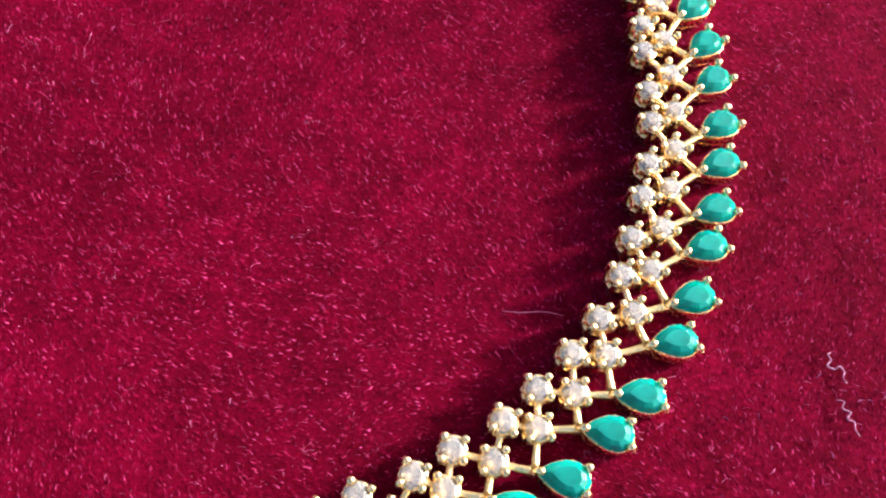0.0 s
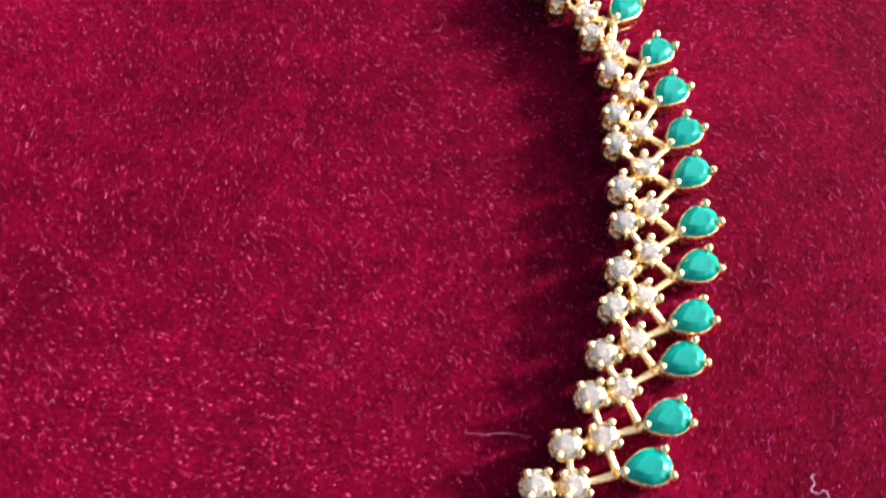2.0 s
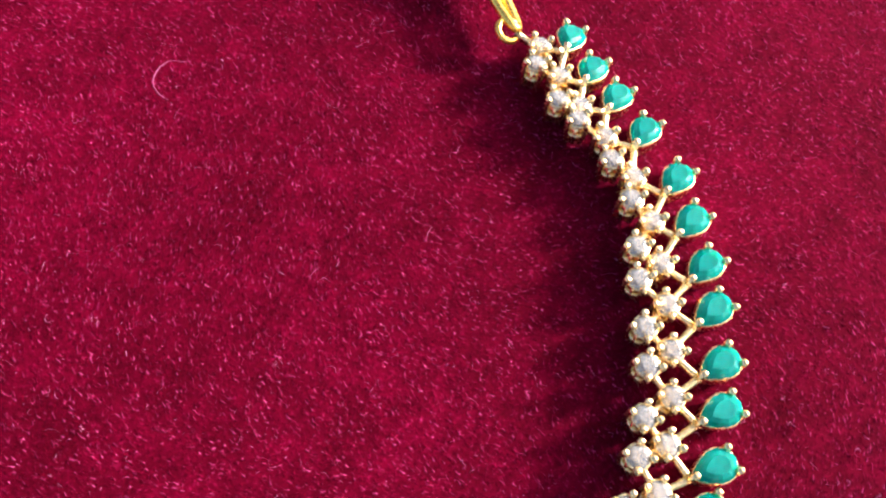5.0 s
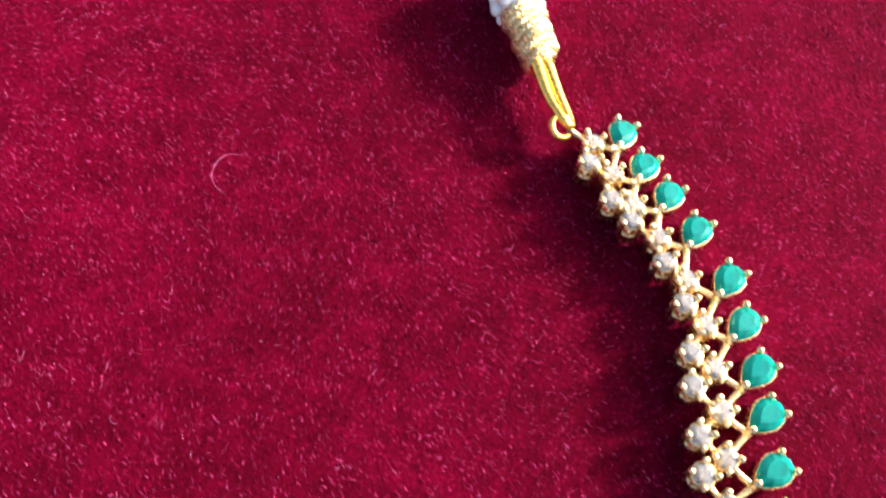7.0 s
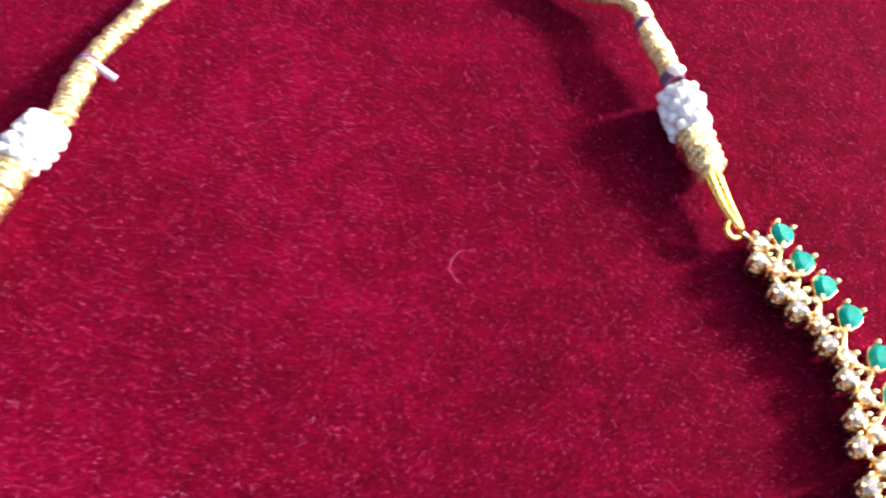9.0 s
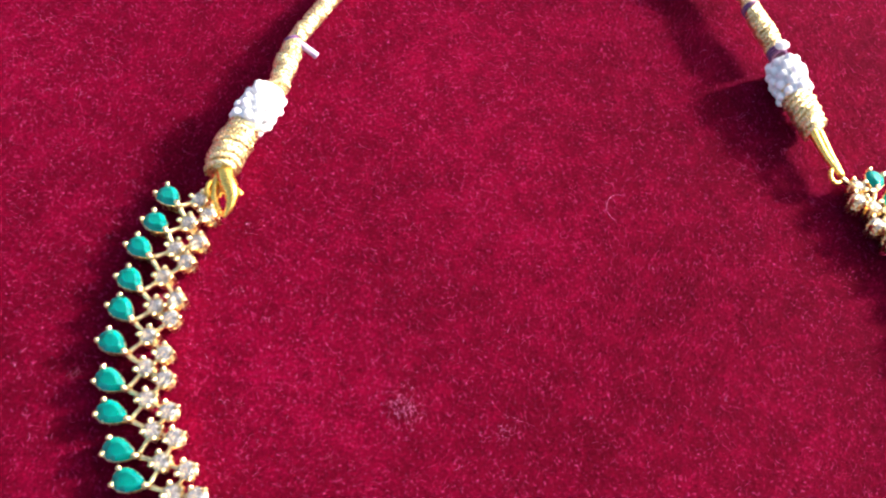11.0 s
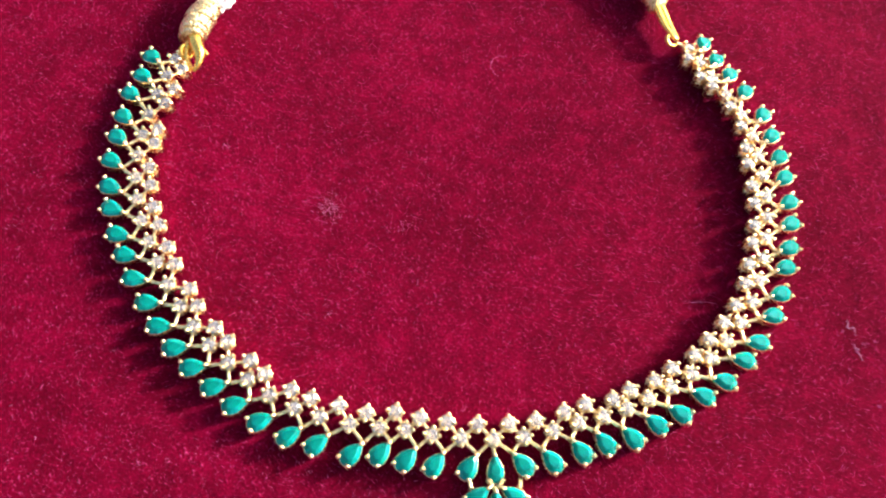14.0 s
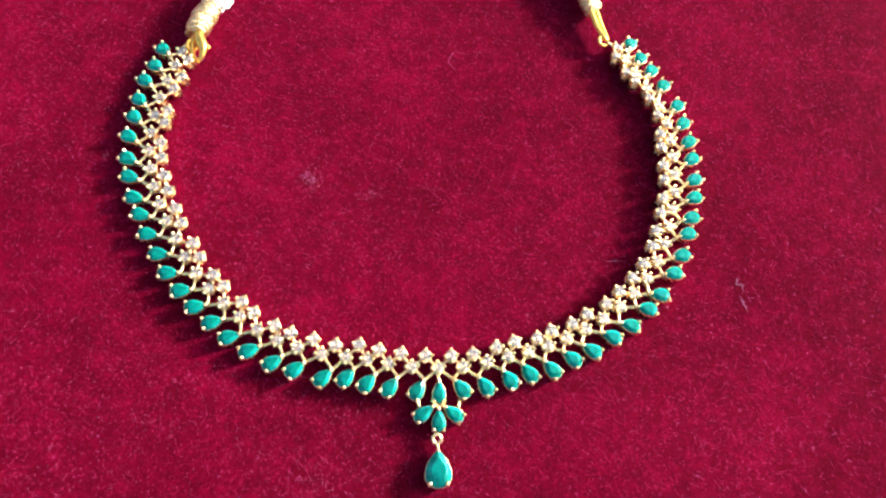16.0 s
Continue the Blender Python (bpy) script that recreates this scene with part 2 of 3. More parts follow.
def crystal_setting(r, deep, mat):
    """A tall four-claw basket: straight wires, two gallery rings and a tapering cup."""
    bm = bmesh.new()
    for a in (45, 135, 225, 315):
        x, y = math.cos(radians(a)) * r, math.sin(radians(a)) * r
        prong(bm, [(x * 0.90, y * 0.90, -deep), (x * 1.12, y * 1.14, -0.5 * deep), (x * 1.27, y * 1.27, 0.05 * MM), (x * 1.00, y * 1.00, 0.78 * MM)], 0.40 * MM, 0.52 * MM)
        x, y = math.cos(radians(a + 45)) * r, math.sin(radians(a + 45)) * r
        tube(bm, [(x * 0.82, y * 0.82, -deep), (x * 1.0, y * 1.0, -0.3 * MM)], 0.26 * MM, 6)
    cup = [[(r * q * math.cos(2 * math.pi * k / 12), r * q * math.sin(2 * math.pi * k / 12), z) for k in range(12)] for q, z in ((0.80, -deep), (0.94, -0.45 * deep), (1.02, -0.25 * MM), (0.90, -0.22 * MM), (0.80, -0.45 * deep), (0.64, -deep))]
    skin(bm, cup, close=True)
    for z, q in ((-0.25 * MM, 1.02), (-0.55 * deep, 0.98)):
        tube(bm, [(r * q * math.cos(a), r * q * math.sin(a), z) for a in [2 * math.pi * k / 14 for k in range(14)]], 0.28 * MM, 6, True)
    return mesh("crystal_setting", bm, mat)


STONE_L, STONE_W = 6.1 * MM, 4.1 * MM
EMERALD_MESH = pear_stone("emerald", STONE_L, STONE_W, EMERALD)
EMERALD_SET = pear_setting("emerald_setting", STONE_L, STONE_W, 2.6 * MM, GOLD)
CRYSTAL_MESH = crystal_stone(1.52 * MM)
CRYSTAL_SET = crystal_setting(1.40 * MM, 3.6 * MM, GOLD)


def bar_mesh():
    """A connecting bar of unit length along z, a little waisted."""
    bm = bmesh.new()
    def oval(r):
        return [(r * math.cos(w), r * math.sin(w) if math.sin(w) > 0 else 2.6 * r * math.sin(w)) for w in [2 * math.pi * k / 10 for k in range(10)]]

    skin(bm, [[(x, y, z) for x, y in oval(r)] for z, r in ((0, 0.58 * MM), (0.15, 0.48 * MM), (0.5, 0.42 * MM), (0.85, 0.48 * MM), (1, 0.58 * MM))])
    return mesh("link_bar", bm, GOLD)


BAR = bar_mesh()
necklace = tagged(new("necklace"), "gold necklace with green pear-cut stones and clear crystals on velvet", "necklace")


def bar(a, b):
    a, b = Vector(a), Vector(b)
    turn = (b - a).to_track_quat("Z", "Y")
    put("link_bar", BAR, necklace, Matrix.LocRotScale(a, turn, (1, 1, (b - a).length)))


# Where the pear stones lie, in millimetres from the end of each side to the middle.
RIGHT = [(26.5, 109.8), (29.1, 104.6), (32.1, 100.2), (35.4, 94.9), (39.0, 87.9), (40.2, 81.8), (41.2, 75.6), (41.5, 69.8), (41.5, 63.0), (40.8, 57.2), (39.3, 50.8), (37.6, 45.7), (35.2, 39.0), (32.4, 33.6), (27.9, 27.2), (23.9, 23.0), (18.7, 18.1), (13.3, 14.8), (7.5, 10.9), (1.9, 8.6), (-3.8, 5.6), (-10.0, 4.5), (-15.4, 2.7), (-22.0, 0.8), (-28.4, 0.2)]
LEFT = [(-116.9, 102.7), (-118.6, 97.0), (-121.0, 91.7), (-121.9, 85.1), (-122.7, 79.3), (-123.4, 72.9), (-122.9, 65.9), (-121.8, 60.2), (-119.8, 53.7), (-117.5, 48.6), (-114.9, 42.8), (-111.4, 37.0), (-108.3, 31.5), (-104.4, 26.5), (-100.2, 22.0), (-95.3, 17.7), (-90.5, 13.6), (-84.9, 10.0), (-78.6, 6.8), (-72.6, 5.0), (-65.1, 2.8), (-59.0, 2.9), (-53.4, 1.5), (-47.3, 0.4), (-40.0, -0.3)]
# The way each tip points (degrees from +x), at some stones of a side.
RIGHT_TURN = [(1, 246), (5, 231), (8, 221), (10, 208), (12, 203), (14, 191), (16, 174), (18, 161), (21, 134), (25, 130)]
LEFT_TURN = [(1, -45), (5, -42), (8, -20), (11, -14), (14, 6), (17, 15), (19, 30), (21, 43), (25, 54)]
GIRDLE, CRYSTAL_Z = 3.0 * MM, 4.1 * MM


def pear_turn(side, k):
    rows = RIGHT_TURN if side > 0 else LEFT_TURN
    return float(np.interp(k, [r[0] for r in rows], [r[1] for r in rows]))


def lean(k, side):
    """How far the links slope outwards, more towards the ends, degrees."""
    return (7 if side > 0 else 3) + 12 * max(0.0, (7 - k) / 6)


stones = []
for side, row in ((1, RIGHT), (-1, LEFT)):
    for k, (x, y) in enumerate(row, 1):
        stones.append(((25.5 - k) * side, side, k, Vector((x * MM, y * MM, GIRDLE))))
stones.sort(key=lambda s: s[0])
tips = []
for at, side, k, p in stones:
    turn = pear_turn(side, k) + rnd.uniform(-3, 3)
    m = pose(*p, 0, 0, turn) @ pose(0, 0, 0, rnd.uniform(-4, 4), -lean(k, side), 0)
    s = put("emerald_setting", EMERALD_SET, necklace, m)
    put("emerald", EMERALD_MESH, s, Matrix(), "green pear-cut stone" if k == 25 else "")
    tips.append((m @ Vector((STONE_L / 2 + 0.2 * MM, 0, -0.3 * MM)), side, k))


def inward(i):
    """The level direction across the chain at stone i, towards the inside."""
    a, b = tips[max(0, i - 2)][0], tips[min(len(tips) - 1, i + 2)][0]
    t = (b - a).normalized()
    return Vector((-t.y, t.x, 0)).normalized(), t


def crystal_at(p, turn, slope, label=""):
    s = put("crystal_setting", CRYSTAL_SET, necklace, pose(*p, 0, 0, turn - 45) @ pose(0, 0, 0, slope, 0, 45))
    put("crystal", CRYSTAL_MESH, s, pose(0, 0, 0, 0, 0, rnd.uniform(0, 45)), label)


def near(k, side):
    """The rows close up towards the end of the right side and towards the middle."""
    front = 0.08 * max(0.0, min(1.0, (k - 11) / 8))
    if side < 0:
        return 1.05 - front - 0.10 * max(0.0, (4 - k) / 3)
    return 1.0 - 0.28 * max(0.0, min(1.0, (7 - k) / 3)) - 0.7 * front


middle, inner = [], []
for i in range(len(tips) + 1):
    a, b = tips[max(0, i - 1)], tips[min(len(tips) - 1, i)]
    n, t = inward(min(i, len(tips) - 1))
    p = (a[0] + b[0]) / 2 + n * 3.15 * MM * near(min(a[2], b[2]), b[1])
    if i == 0:
        p -= t * 2.6 * MM
    if i == len(tips):
        p += t * 2.6 * MM
    p.z = CRYSTAL_Z - 0.3 * MM
    middle.append(p)
for i, (tip, side, k) in enumerate(tips):
    n, t = inward(i)
    shift = 0.0 if k == 1 or k > 21 else (0.55 if k % 2 == 0 else -0.55) * -side
    gap = 6.4 - (1.2 * max(0.0, 1 - abs(k - 4.2) / 2.5) if side > 0 else 0.0)
    p = tip + n * gap * MM * near(k, side) + t * shift * MM
    p.z = CRYSTAL_Z + 0.25 * MM
    inner.append(p)
for i, p in enumerate(middle):
    n, t = inward(min(i, len(tips) - 1))
    _, side, k = tips[min(i, len(tips) - 1)]
    crystal_at(p, 45 + math.degrees(math.atan2(t.y, t.x)) + rnd.uniform(-8, 8), lean(k, side) * 0.8 + rnd.uniform(-3, 3))
for i, p in enumerate(inner):
    n, t = inward(i)
    crystal_at(p, 45 + math.degrees(math.atan2(t.y, t.x)) + rnd.uniform(-8, 8), lean(tips[i][2], tips[i][1]) * 0.8 + rnd.uniform(-3, 3))
DROP = Vector((0, 0, -0.9 * MM))
for i, (tip, side, k) in enumerate(tips):
    for j in (i, i + 1):
        bar(tip, middle[j] + DROP)
        bar(inner[i] + DROP, middle[j] + DROP)

# ---- the middle ornament and its drop ----
SMALL_L, SMALL_W = 6.2 * MM, 3.7 * MM
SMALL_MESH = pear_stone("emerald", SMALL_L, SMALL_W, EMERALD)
SMALL_SET = pear_setting("emerald_setting", SMALL_L, SMALL_W, 2.4 * MM, GOLD, 0.48 * MM)
CX = -34.5 * MM
for x, y, turn in ((0.1, -0.8, 90), (0.0, -8.4, 90), (-3.9, -6.5, 34), (3.9, -6.5, 146)):
    s = put("emerald_setting", SMALL_SET, necklace, pose(CX + x * MM, y * MM, GIRDLE, 0, 0, turn) @ pose(0, 0, 0, 0, -6, 0))
    put("emerald", SMALL_MESH, s, Matrix())
bar((CX, 2.2 * MM, GIRDLE - 0.4 * MM), middle[25] + DROP)
for side in (-1, 1):
    bar((CX + side * 5.6 * MM, -2.8 * MM, GIRDLE - 0.6 * MM), (CX + side * 5.2 * MM, -5.0 * MM, GIRDLE - 0.6 * MM))
    bar((CX + side * 1.8 * MM, -3.0 * MM, GIRDLE - 0.3 * MM), (CX, -5.2 * MM, GIRDLE - 0.3 * MM))


def wire_part(name, paths, r, mat, label="", closed=False, seg=8):
    bm = bmesh.new()
    for p in paths:
        tube(bm, p, r, seg, closed)
    return put(name, mesh(name, bm, mat), necklace, Matrix(), label)


def ring_part(name, rings, r, mat, label="", turns=18, seg=8):
    """Closed round wires: rings of (centre, radius, normal)."""
    bm = bmesh.new()
    for c, radius, normal in rings:
        q = Vector(normal).to_track_quat("Z", "Y")
        skin(bm, [[Vector(c) + q @ Vector(((radius + r * math.cos(w)) * math.cos(a), (radius + r * math.cos(w)) * math.sin(a), r * math.sin(w))) for w in [2 * math.pi * j / seg for j in range(seg)]] for a in [2 * math.pi * k / turns for k in range(turns)]], close=True)
    return put(name, mesh(name, bm, mat), necklace, Matrix(), label)


ring_part("drop_loop", [((CX - 0.5 * MM, -13.2 * MM, 2.6 * MM), 1.15 * MM, (0.15, -0.2, 1))], 0.5 * MM, GOLD, "small round gold loop")
DROP_L, DROP_W = 9.7 * MM, 7.1 * MM
drop = put("drop_setting", pear_setting("drop_setting", DROP_L, DROP_W, 2.8 * MM, GOLD, 0.7 * MM), necklace, pose(CX - 0.2 * MM, -20.9 * MM, 3.2 * MM, 0, 0, 91) @ pose(0, 0, 0, 0, -3, 0), "gold claw setting of the hanging drop")
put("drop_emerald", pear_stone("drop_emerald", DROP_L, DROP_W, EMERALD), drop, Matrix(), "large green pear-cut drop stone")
bar((CX - 0.2 * MM, -16.4 * MM, 2.7 * MM), (CX - 0.4 * MM, -14.2 * MM, 2.6 * MM))


# ---- the cords ----
def wound(name, points, radius, pitch, label, slant=0.35, ends=0.0, seg=18):
    """Metal thread coiled slantwise round a core; ends: how far the coil narrows to its ends."""
    line = arc([Vector(p) * MM for p in points], 40)
    dist = np.concatenate([[0], np.cumsum([(b - a).length for a, b in zip(line, line[1:])])])
    length = float(dist[-1])

    def at(d):
        return Vector([float(np.interp(d, dist, [p[c] for p in line])) for c in range(3)])

    def full(d):
        return radius * MM * (1 - ends * abs(2 * d / length - 1) ** 2.4)

    bm = bmesh.new()
    stations = [length * k / 40 for k in range(41)]
    core = [at(d) for d in stations]
    tube(bm, core, lambda u, a: full(u * length) - 0.62 * pitch * MM, 12)
    turns = length / (pitch * MM)
    rings = []
    for k in range(int(turns * seg)):
        angle = 2 * math.pi * k / seg
        d = length * k / (turns * seg)
        axis = (at(min(length, d + 0.4 * MM)) - at(max(0, d - 0.4 * MM))).normalized()
        side = axis.cross(Vector((0, 0, 1))).normalized()
        out = side * math.cos(angle) + side.cross(axis) * math.sin(angle)
        wobble = noise.noise(Vector((d * 900, angle * 0.7, radius)))
        thick = 0.52 * pitch * MM * (1 + 0.14 * math.sin(angle * 3.7) + 0.2 * wobble)
        c = at(d) + out * (full(d) - 0.40 * pitch * MM + 0.30 * pitch * MM * wobble) + axis * slant * math.cos(angle + 0.6) * full(d)
        rings.append([c + (out * math.cos(w) + axis * math.sin(w)) * thick for w in [math.pi * j / 3 for j in range(6)]])
    skin(bm, rings)
    return put(name, mesh(name, bm, THREAD), necklace, Matrix(), label)


def bead_cluster(centre, axis, length, r, bead):
    """Rows of small white beads round a short core."""
    bm = bmesh.new()
    c, d = Vector(centre) * MM, Vector(axis).normalized()
    tube(bm, [c - d * length / 2 * MM, c, c + d * length / 2 * MM], (r - bead * 0.7) * MM, 10)
    core = put("bead_core", mesh("bead_core", bm, PEARL), necklace, Matrix(), "cluster of small white beads on the cord")
    bm = bmesh.new()
    ball(bm, (0, 0, 0), bead * MM, 10, 7, 0.9)
    data = mesh("seed_bead", bm, PEARL)
    s, u = frames_along([c, c + d])[0]
    rows = max(2, int(length / (bead * 1.55)))
    for i in range(rows):
        for k in range(8):
            a = 2 * math.pi * (k + 0.5 * (i % 2)) / 8
            q = r * (1 - 0.16 * abs(2 * (i + 0.5) / rows - 1) ** 2)
            p = c + d * ((i + 0.5) / rows - 0.5) * length * MM + (s * math.cos(a) + u * math.sin(a)) * (q - bead * 0.4) * MM
            p += Vector([rnd.uniform(-0.22, 0.22) * MM for _ in range(3)])
            put("seed_bead", data, core, pose(*p, rnd.uniform(0, 180), rnd.uniform(0, 180), 0))


def knot(points, label="dark purple thread binding", mat=None, r=0.55):
    wire_part("thread_binding", [arc([Vector(p) * MM for p in points], 6)], r * MM, mat or PURPLE, label)


def binding(c, axis, r):
    """Three turns of thread round the cord."""
    d = Vector(axis).normalized()
    ring_part("thread_binding", [((Vector(c) + d * o) * MM, r * MM, d + Vector((0.1 * o, 0, 0.1))) for o in (-0.5, 0.1, 0.7)], 0.36 * MM, PURPLE, "dark purple thread binding")


# right-hand cord
wound("gold_cord", [(-62, 196, 1.8), (-40, 181, 1.8), (-18, 168.5, 2.2), (-5.1, 161.5, 3.4), (1.4, 159.4, 4.4), (5.1, 156.1, 5.2), (6.0, 151.9, 5.7)], 1.75, 1.0, "cord wound with gold thread")
wound("gold_sleeve", [(6.0, 151.3, 5.7), (8.1, 146.5, 5.3), (10.0, 141.8, 4.8)], 2.35, 1.05, "cord wound with gold thread", ends=0.12)
binding((5.9, 151.8, 5.6), (0.4, -1, 0), 1.7)
bm = bmesh.new()
ball(bm, (0, 0, 0), 1.25 * MM, 12, 8, 0.9)
put("seed_bead", mesh("seed_bead", bm, PEARL), necklace, pose(10.0 * MM, 140.3 * MM, 7.9 * MM) @ Matrix.Diagonal((1.35, 0.9, 0.9, 1)), "single white bead at the binding")
binding((10.2, 140.6, 4.7), (0.3, -1, 0), 1.8)
bead_cluster((11.7, 133.6, 4.3), (0.16, -1, 0), 9.2, 3.85, 1.08)
wound("wound_bead", [(11.5, 131.4, 4.2), (13.6, 126.2, 4.2), (15.7, 120.9, 4.0)], 3.3, 1.3, "barrel bead wound with gold thread", ends=0.20)
loop = arc([Vector(p) * MM for p in ((14.1, 121.8, 4.6), (14.8, 118.5, 4.7), (16.1, 114.2, 4.7), (18.0, 110.9, 4.5), (18.9, 110.6, 3.9), (18.9, 112.0, 3.3), (17.6, 115.5, 3.4), (15.9, 121.0, 3.9))], 8)
wire_part("hook", [loop], lambda u, a: (1.15 - 0.5 * math.sin(math.pi * u)) * MM, DEEP_GOLD, "smooth yellow gold wire hook", seg=10)
ring_part("jump_ring", [((17.7 * MM, 110.3 * MM, 3.8 * MM), 1.55 * MM, (0.35, -0.25, 0.9))], 0.50 * MM, DEEP_GOLD, "yellow gold ring")

bar((18.7 * MM, 110.0 * MM, 3.7 * MM), middle[-1] + DROP)

# left-hand cord
wound("gold_cord", [(-52, 196, 1.8), (-66, 180, 2.0), (-79, 164.5, 2.6), (-86.8, 153.4, 3.2), (-91.4, 146.0, 3.7), (-94.6, 140.0, 4.1)], 1.85, 1.0, "cord wound with gold thread")
wound("gold_sleeve", [(-94.9, 138.6, 4.1), (-96.3, 133.3, 4.1), (-97.6, 127.4, 4.1)], 2.35, 1.05, "cord wound with gold thread", ends=0.10)
binding((-95.0, 139.2, 4.0), (0.35, -1, 0), 1.7)
knot([(-94.2, 138.9, 5.2), (-92.4, 138.0, 4.6), (-90.0, 136.9, 3.2)], "lilac end of the thread binding", LILAC, 0.75)
bead_cluster((-101.0, 122.6, 4.4), (-0.48, -0.88, 0), 9.6, 3.9, 1.08)
wound("wound_bead", [(-103.6, 118.6, 4.0), (-105.8, 113.4, 4.1), (-107.4, 107.6, 4.1)], 3.6, 1.35, "barrel bead wound with gold thread", ends=0.20)
ring_part("jump_ring", [((-108.4 * MM, 104.0 * MM, 3.6 * MM), 1.7 * MM, (0.75, -0.3, 0.6))], 0.50 * MM, DEEP_GOLD, "yellow gold ring")
claw_line = arc([Vector(p) * MM for p in ((-106.9, 108.2, 4.6), (-105.9, 105.2, 5.0), (-104.8, 102.6, 5.0), (-104.9, 100.0, 4.6), (-106.1, 98.0, 3.8))], 8)
wire_part("clasp_body", [claw_line], lambda u, a: (1.5 + 0.35 * math.sin(math.pi * min(1, u * 1.5)) - 1.15 * u * u) * MM, DEEP_GOLD, "yellow gold lobster clasp body", seg=12)
wire_part("clasp_gate", [arc([Vector(p) * MM for p in ((-107.6, 107.0, 4.4), (-108.3, 104.2, 4.2), (-107.8, 101.0, 3.8), (-106.5, 98.6, 3.6))], 8)], lambda u, a: (0.95 - 0.35 * u) * MM, DEEP_GOLD, "narrow yellow gold gate of the clasp", seg=10)
wire_part("clasp_lever", [arc([Vector(p) * MM for p in ((-104.9, 103.6, 5.0), (-103.7, 103.0, 5.2), (-102.9, 102.2, 5.0))], 5)], lambda u, a: (0.85 - 0.3 * u) * MM, DEEP_GOLD, "small lever nub of the clasp", seg=10)
bar((-109.3 * MM, 103.0 * MM, 3.5 * MM), middle[0] + DROP)


# ---- lint on the velvet ----
def strand(points, r, seg=5):
    bm = bmesh.new()
    tube(bm, arc([Vector((x * MM, y * MM, z * MM)) for x, y, z in points], 6), lambda u, a: r * MM * (1 - 0.6 * abs(2 * u - 1) ** 2), seg)
    return bm


def hair(points, label, r=0.06, mat=LINT):
    ob = new("lint_fibre", mesh("lint_fibre", strand(points, r), mat))
    tagged(ob, label, "lint")


hair([(-26.7, 106.3, 0.6), (-28.7, 106.2, 0.9), (-30.1, 104.9, 1.0), (-30.6, 102.8, 1.0), (-29.8, 101.1, 0.8), (-28.5, 100.3, 0.5)], "pale curled lint fibre lying on red velvet", 0.04)
hair([(12.8, 38.0, 0.5), (15.0, 37.7, 0.8), (17.7, 37.8, 0.9), (20.4, 37.4, 0.6)], "thin straight pale lint fibre on red velvet", 0.04)
hair([(52.0, 33.2, 0.5), (51.4, 32.9, 0.9), (51.7, 32.2, 0.8), (51.1, 31.5, 0.9), (51.9, 31.1, 0.8), (52.5, 31.4, 1.0), (53.1, 30.8, 0.7), (52.8, 30.1, 0.8), (53.3, 29.4, 0.5)], "small curled pale lilac lint tuft on red velvet", 0.10, TUFT)
hair([(51.5, 27.5, 0.5), (52.3, 27.2, 0.9), (52.0, 26.4, 0.8), (52.8, 25.9, 1.0), (52.3, 25.2, 0.9), (53.1, 24.8, 0.8), (53.0, 24.0, 0.9), (53.6, 23.2, 0.5)], "small bent pale lilac lint tuft on red velvet", 0.10, TUFT)


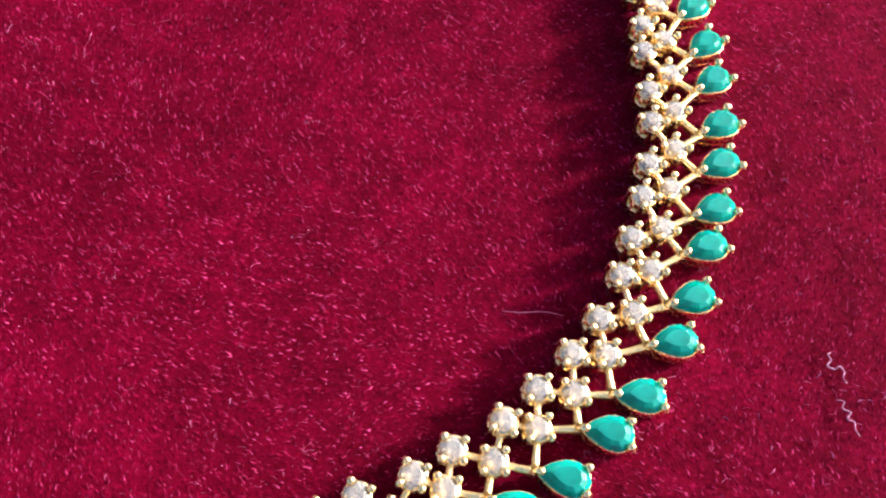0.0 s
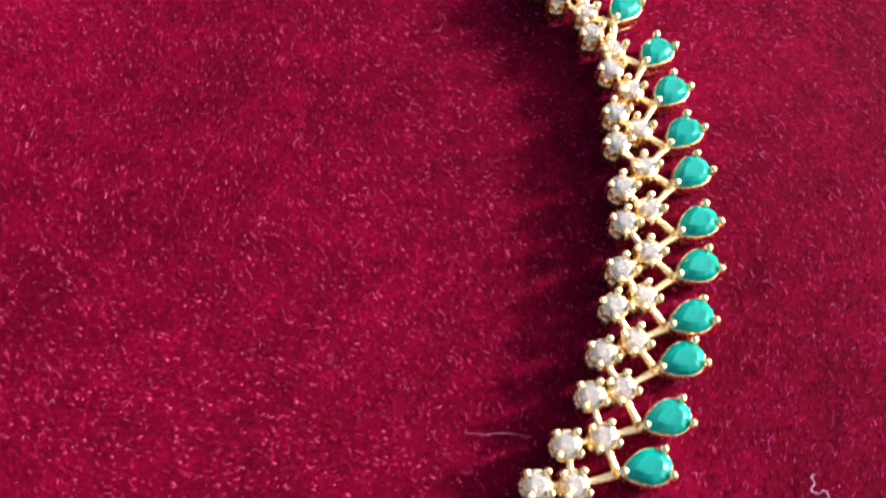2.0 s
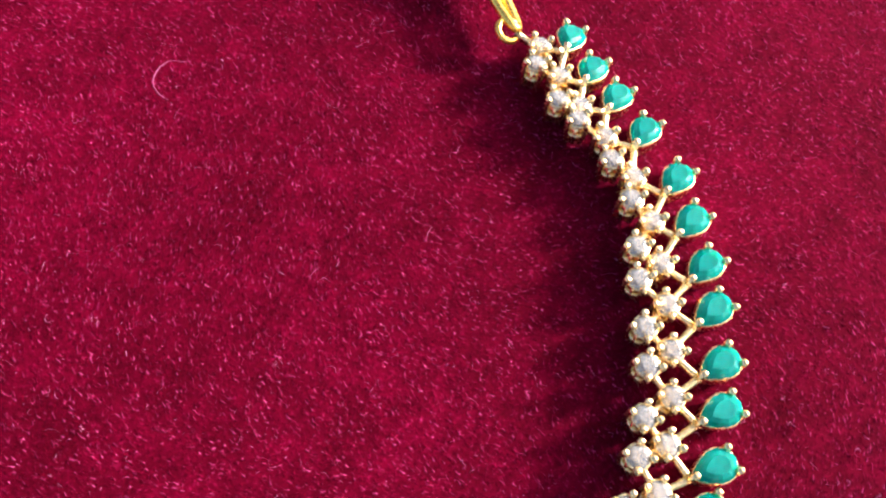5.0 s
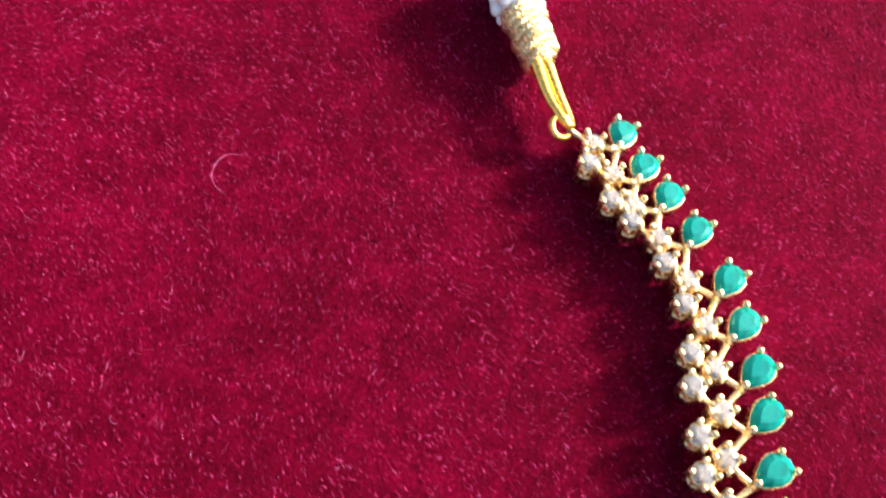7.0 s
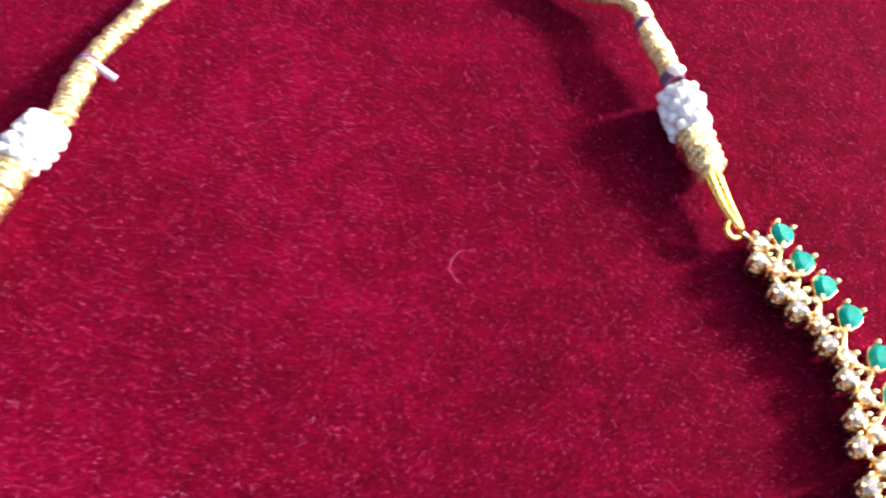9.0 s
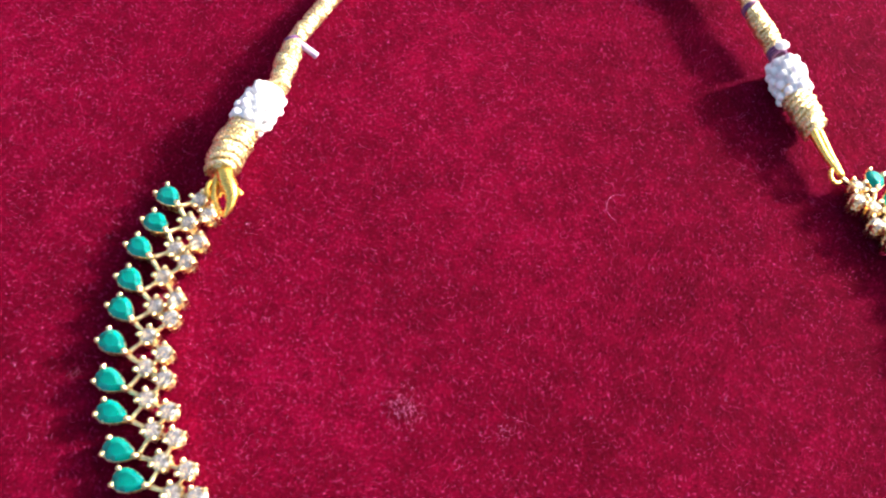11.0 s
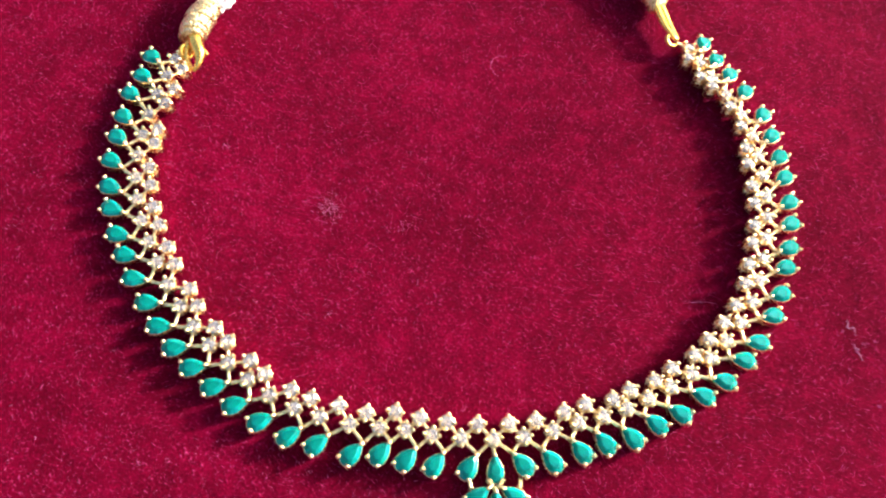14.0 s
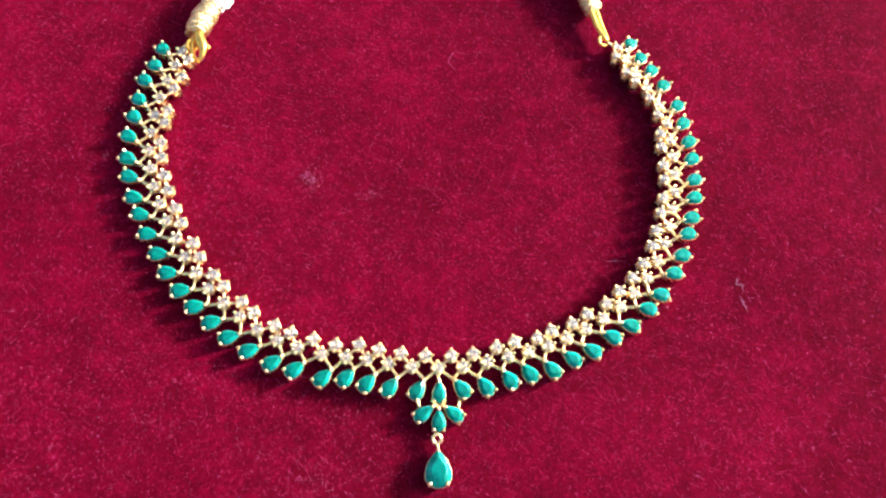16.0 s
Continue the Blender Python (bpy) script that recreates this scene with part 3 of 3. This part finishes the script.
def loose_lint():
    """Short stray fibres all over the pile and a few brushed patches, too many to count."""
    verts, faces = [], []

    def fibre(x, y, size, turn, curl, r):
        pts = []
        for k in range(6):
            pts.append((x, y, (0.35 + 0.35 * math.sin(math.pi * k / 5)) * MM))
            x, y = x + math.cos(turn) * size / 5, y + math.sin(turn) * size / 5
            turn += curl
        base = len(verts)
        for (px, py, pz), w in zip(pts, (0.4, 0.8, 1, 1, 0.8, 0.4)):
            side = Vector((-math.sin(turn), math.cos(turn), 0)) * r * w
            verts.extend(((px + side.x, py + side.y, pz), (px - side.x, py - side.y, pz), (px, py, pz + r * w * 1.6)))
        for k in range(5):
            for j in range(3):
                a, b = base + 3 * k + j, base + 3 * k + (j + 1) % 3
                faces.append((a, b, b + 3, a + 3))

    for i in range(7000):
        x, y = rnd.uniform(-0.175, 0.105), rnd.uniform(-0.055, 0.215)
        fibre(x, y, rnd.uniform(0.25, 0.5 + 0.7 * rnd.random() ** 3) * MM, rnd.gauss(2.3, 0.9), rnd.uniform(-0.35, 0.35), rnd.uniform(0.008, 0.024) * MM)
    for i in range(700):
        x, y = rnd.uniform(-0.175, 0.105), rnd.uniform(-0.055, 0.215)
        fibre(x, y, rnd.uniform(0.9, 2.2) * MM, rnd.uniform(0, 6.28), rnd.uniform(-0.8, 0.8), rnd.uniform(0.010, 0.022) * MM)
    for i in range(1500):
        x, y = rnd.uniform(0.028, 0.105), rnd.uniform(-0.055, 0.215)
        if i % 2:
            x, y = rnd.uniform(-0.175, 0.105), rnd.uniform(-0.055, 0.015)
        fibre(x, y, rnd.uniform(0.5, 1.2) * MM, rnd.uniform(0, 6.28), rnd.uniform(-0.9, 0.9), rnd.uniform(0.022, 0.040) * MM)
    for i in range(240):
        fibre(rnd.uniform(0.030, 0.105), rnd.uniform(-0.055, 0.060), rnd.uniform(0.7, 1.5) * MM, rnd.uniform(0, 6.28), rnd.uniform(-0.9, 0.9), rnd.uniform(0.045, 0.075) * MM)
    for i in range(420):
        x, y, way = rnd.uniform(-0.175, 0.105), rnd.uniform(-0.055, 0.215), rnd.gauss(2.3, 0.6)
        for j in range(rnd.randint(4, 10)):
            fibre(x + rnd.gauss(0, 0.6) * MM, y + rnd.gauss(0, 0.45) * MM, rnd.uniform(0.25, 0.8) * MM, rnd.gauss(way, 0.4), rnd.uniform(-0.3, 0.3), rnd.uniform(0.008, 0.020) * MM)
    for cx, cy, spread, count in ((-71.5, 61.7, 1.7, 170), (-49.8, 130, 0.9, 14), (-49.6, 137, 0.7, 10), (-53.5, 57, 1.3, 40), (-66, -23, 3.0, 60), (53, 29, 2.5, 20)):
        for i in range(count):
            fibre((cx + rnd.gauss(0, spread)) * MM, (cy + rnd.gauss(0, spread)) * MM, rnd.uniform(0.4, 1.1) * MM, rnd.gauss(2.2, 0.5), rnd.uniform(-0.3, 0.3), rnd.uniform(0.015, 0.030) * MM)
    data = bpy.data.meshes.new("loose_lint")
    data.from_pydata(verts, [], faces)
    data.materials.append(LINT)
    ob = new("loose_lint", data)
    tagged(ob, "short stray pale pink fibres scattered over red velvet", "lint", kind="stuff")


loose_lint()
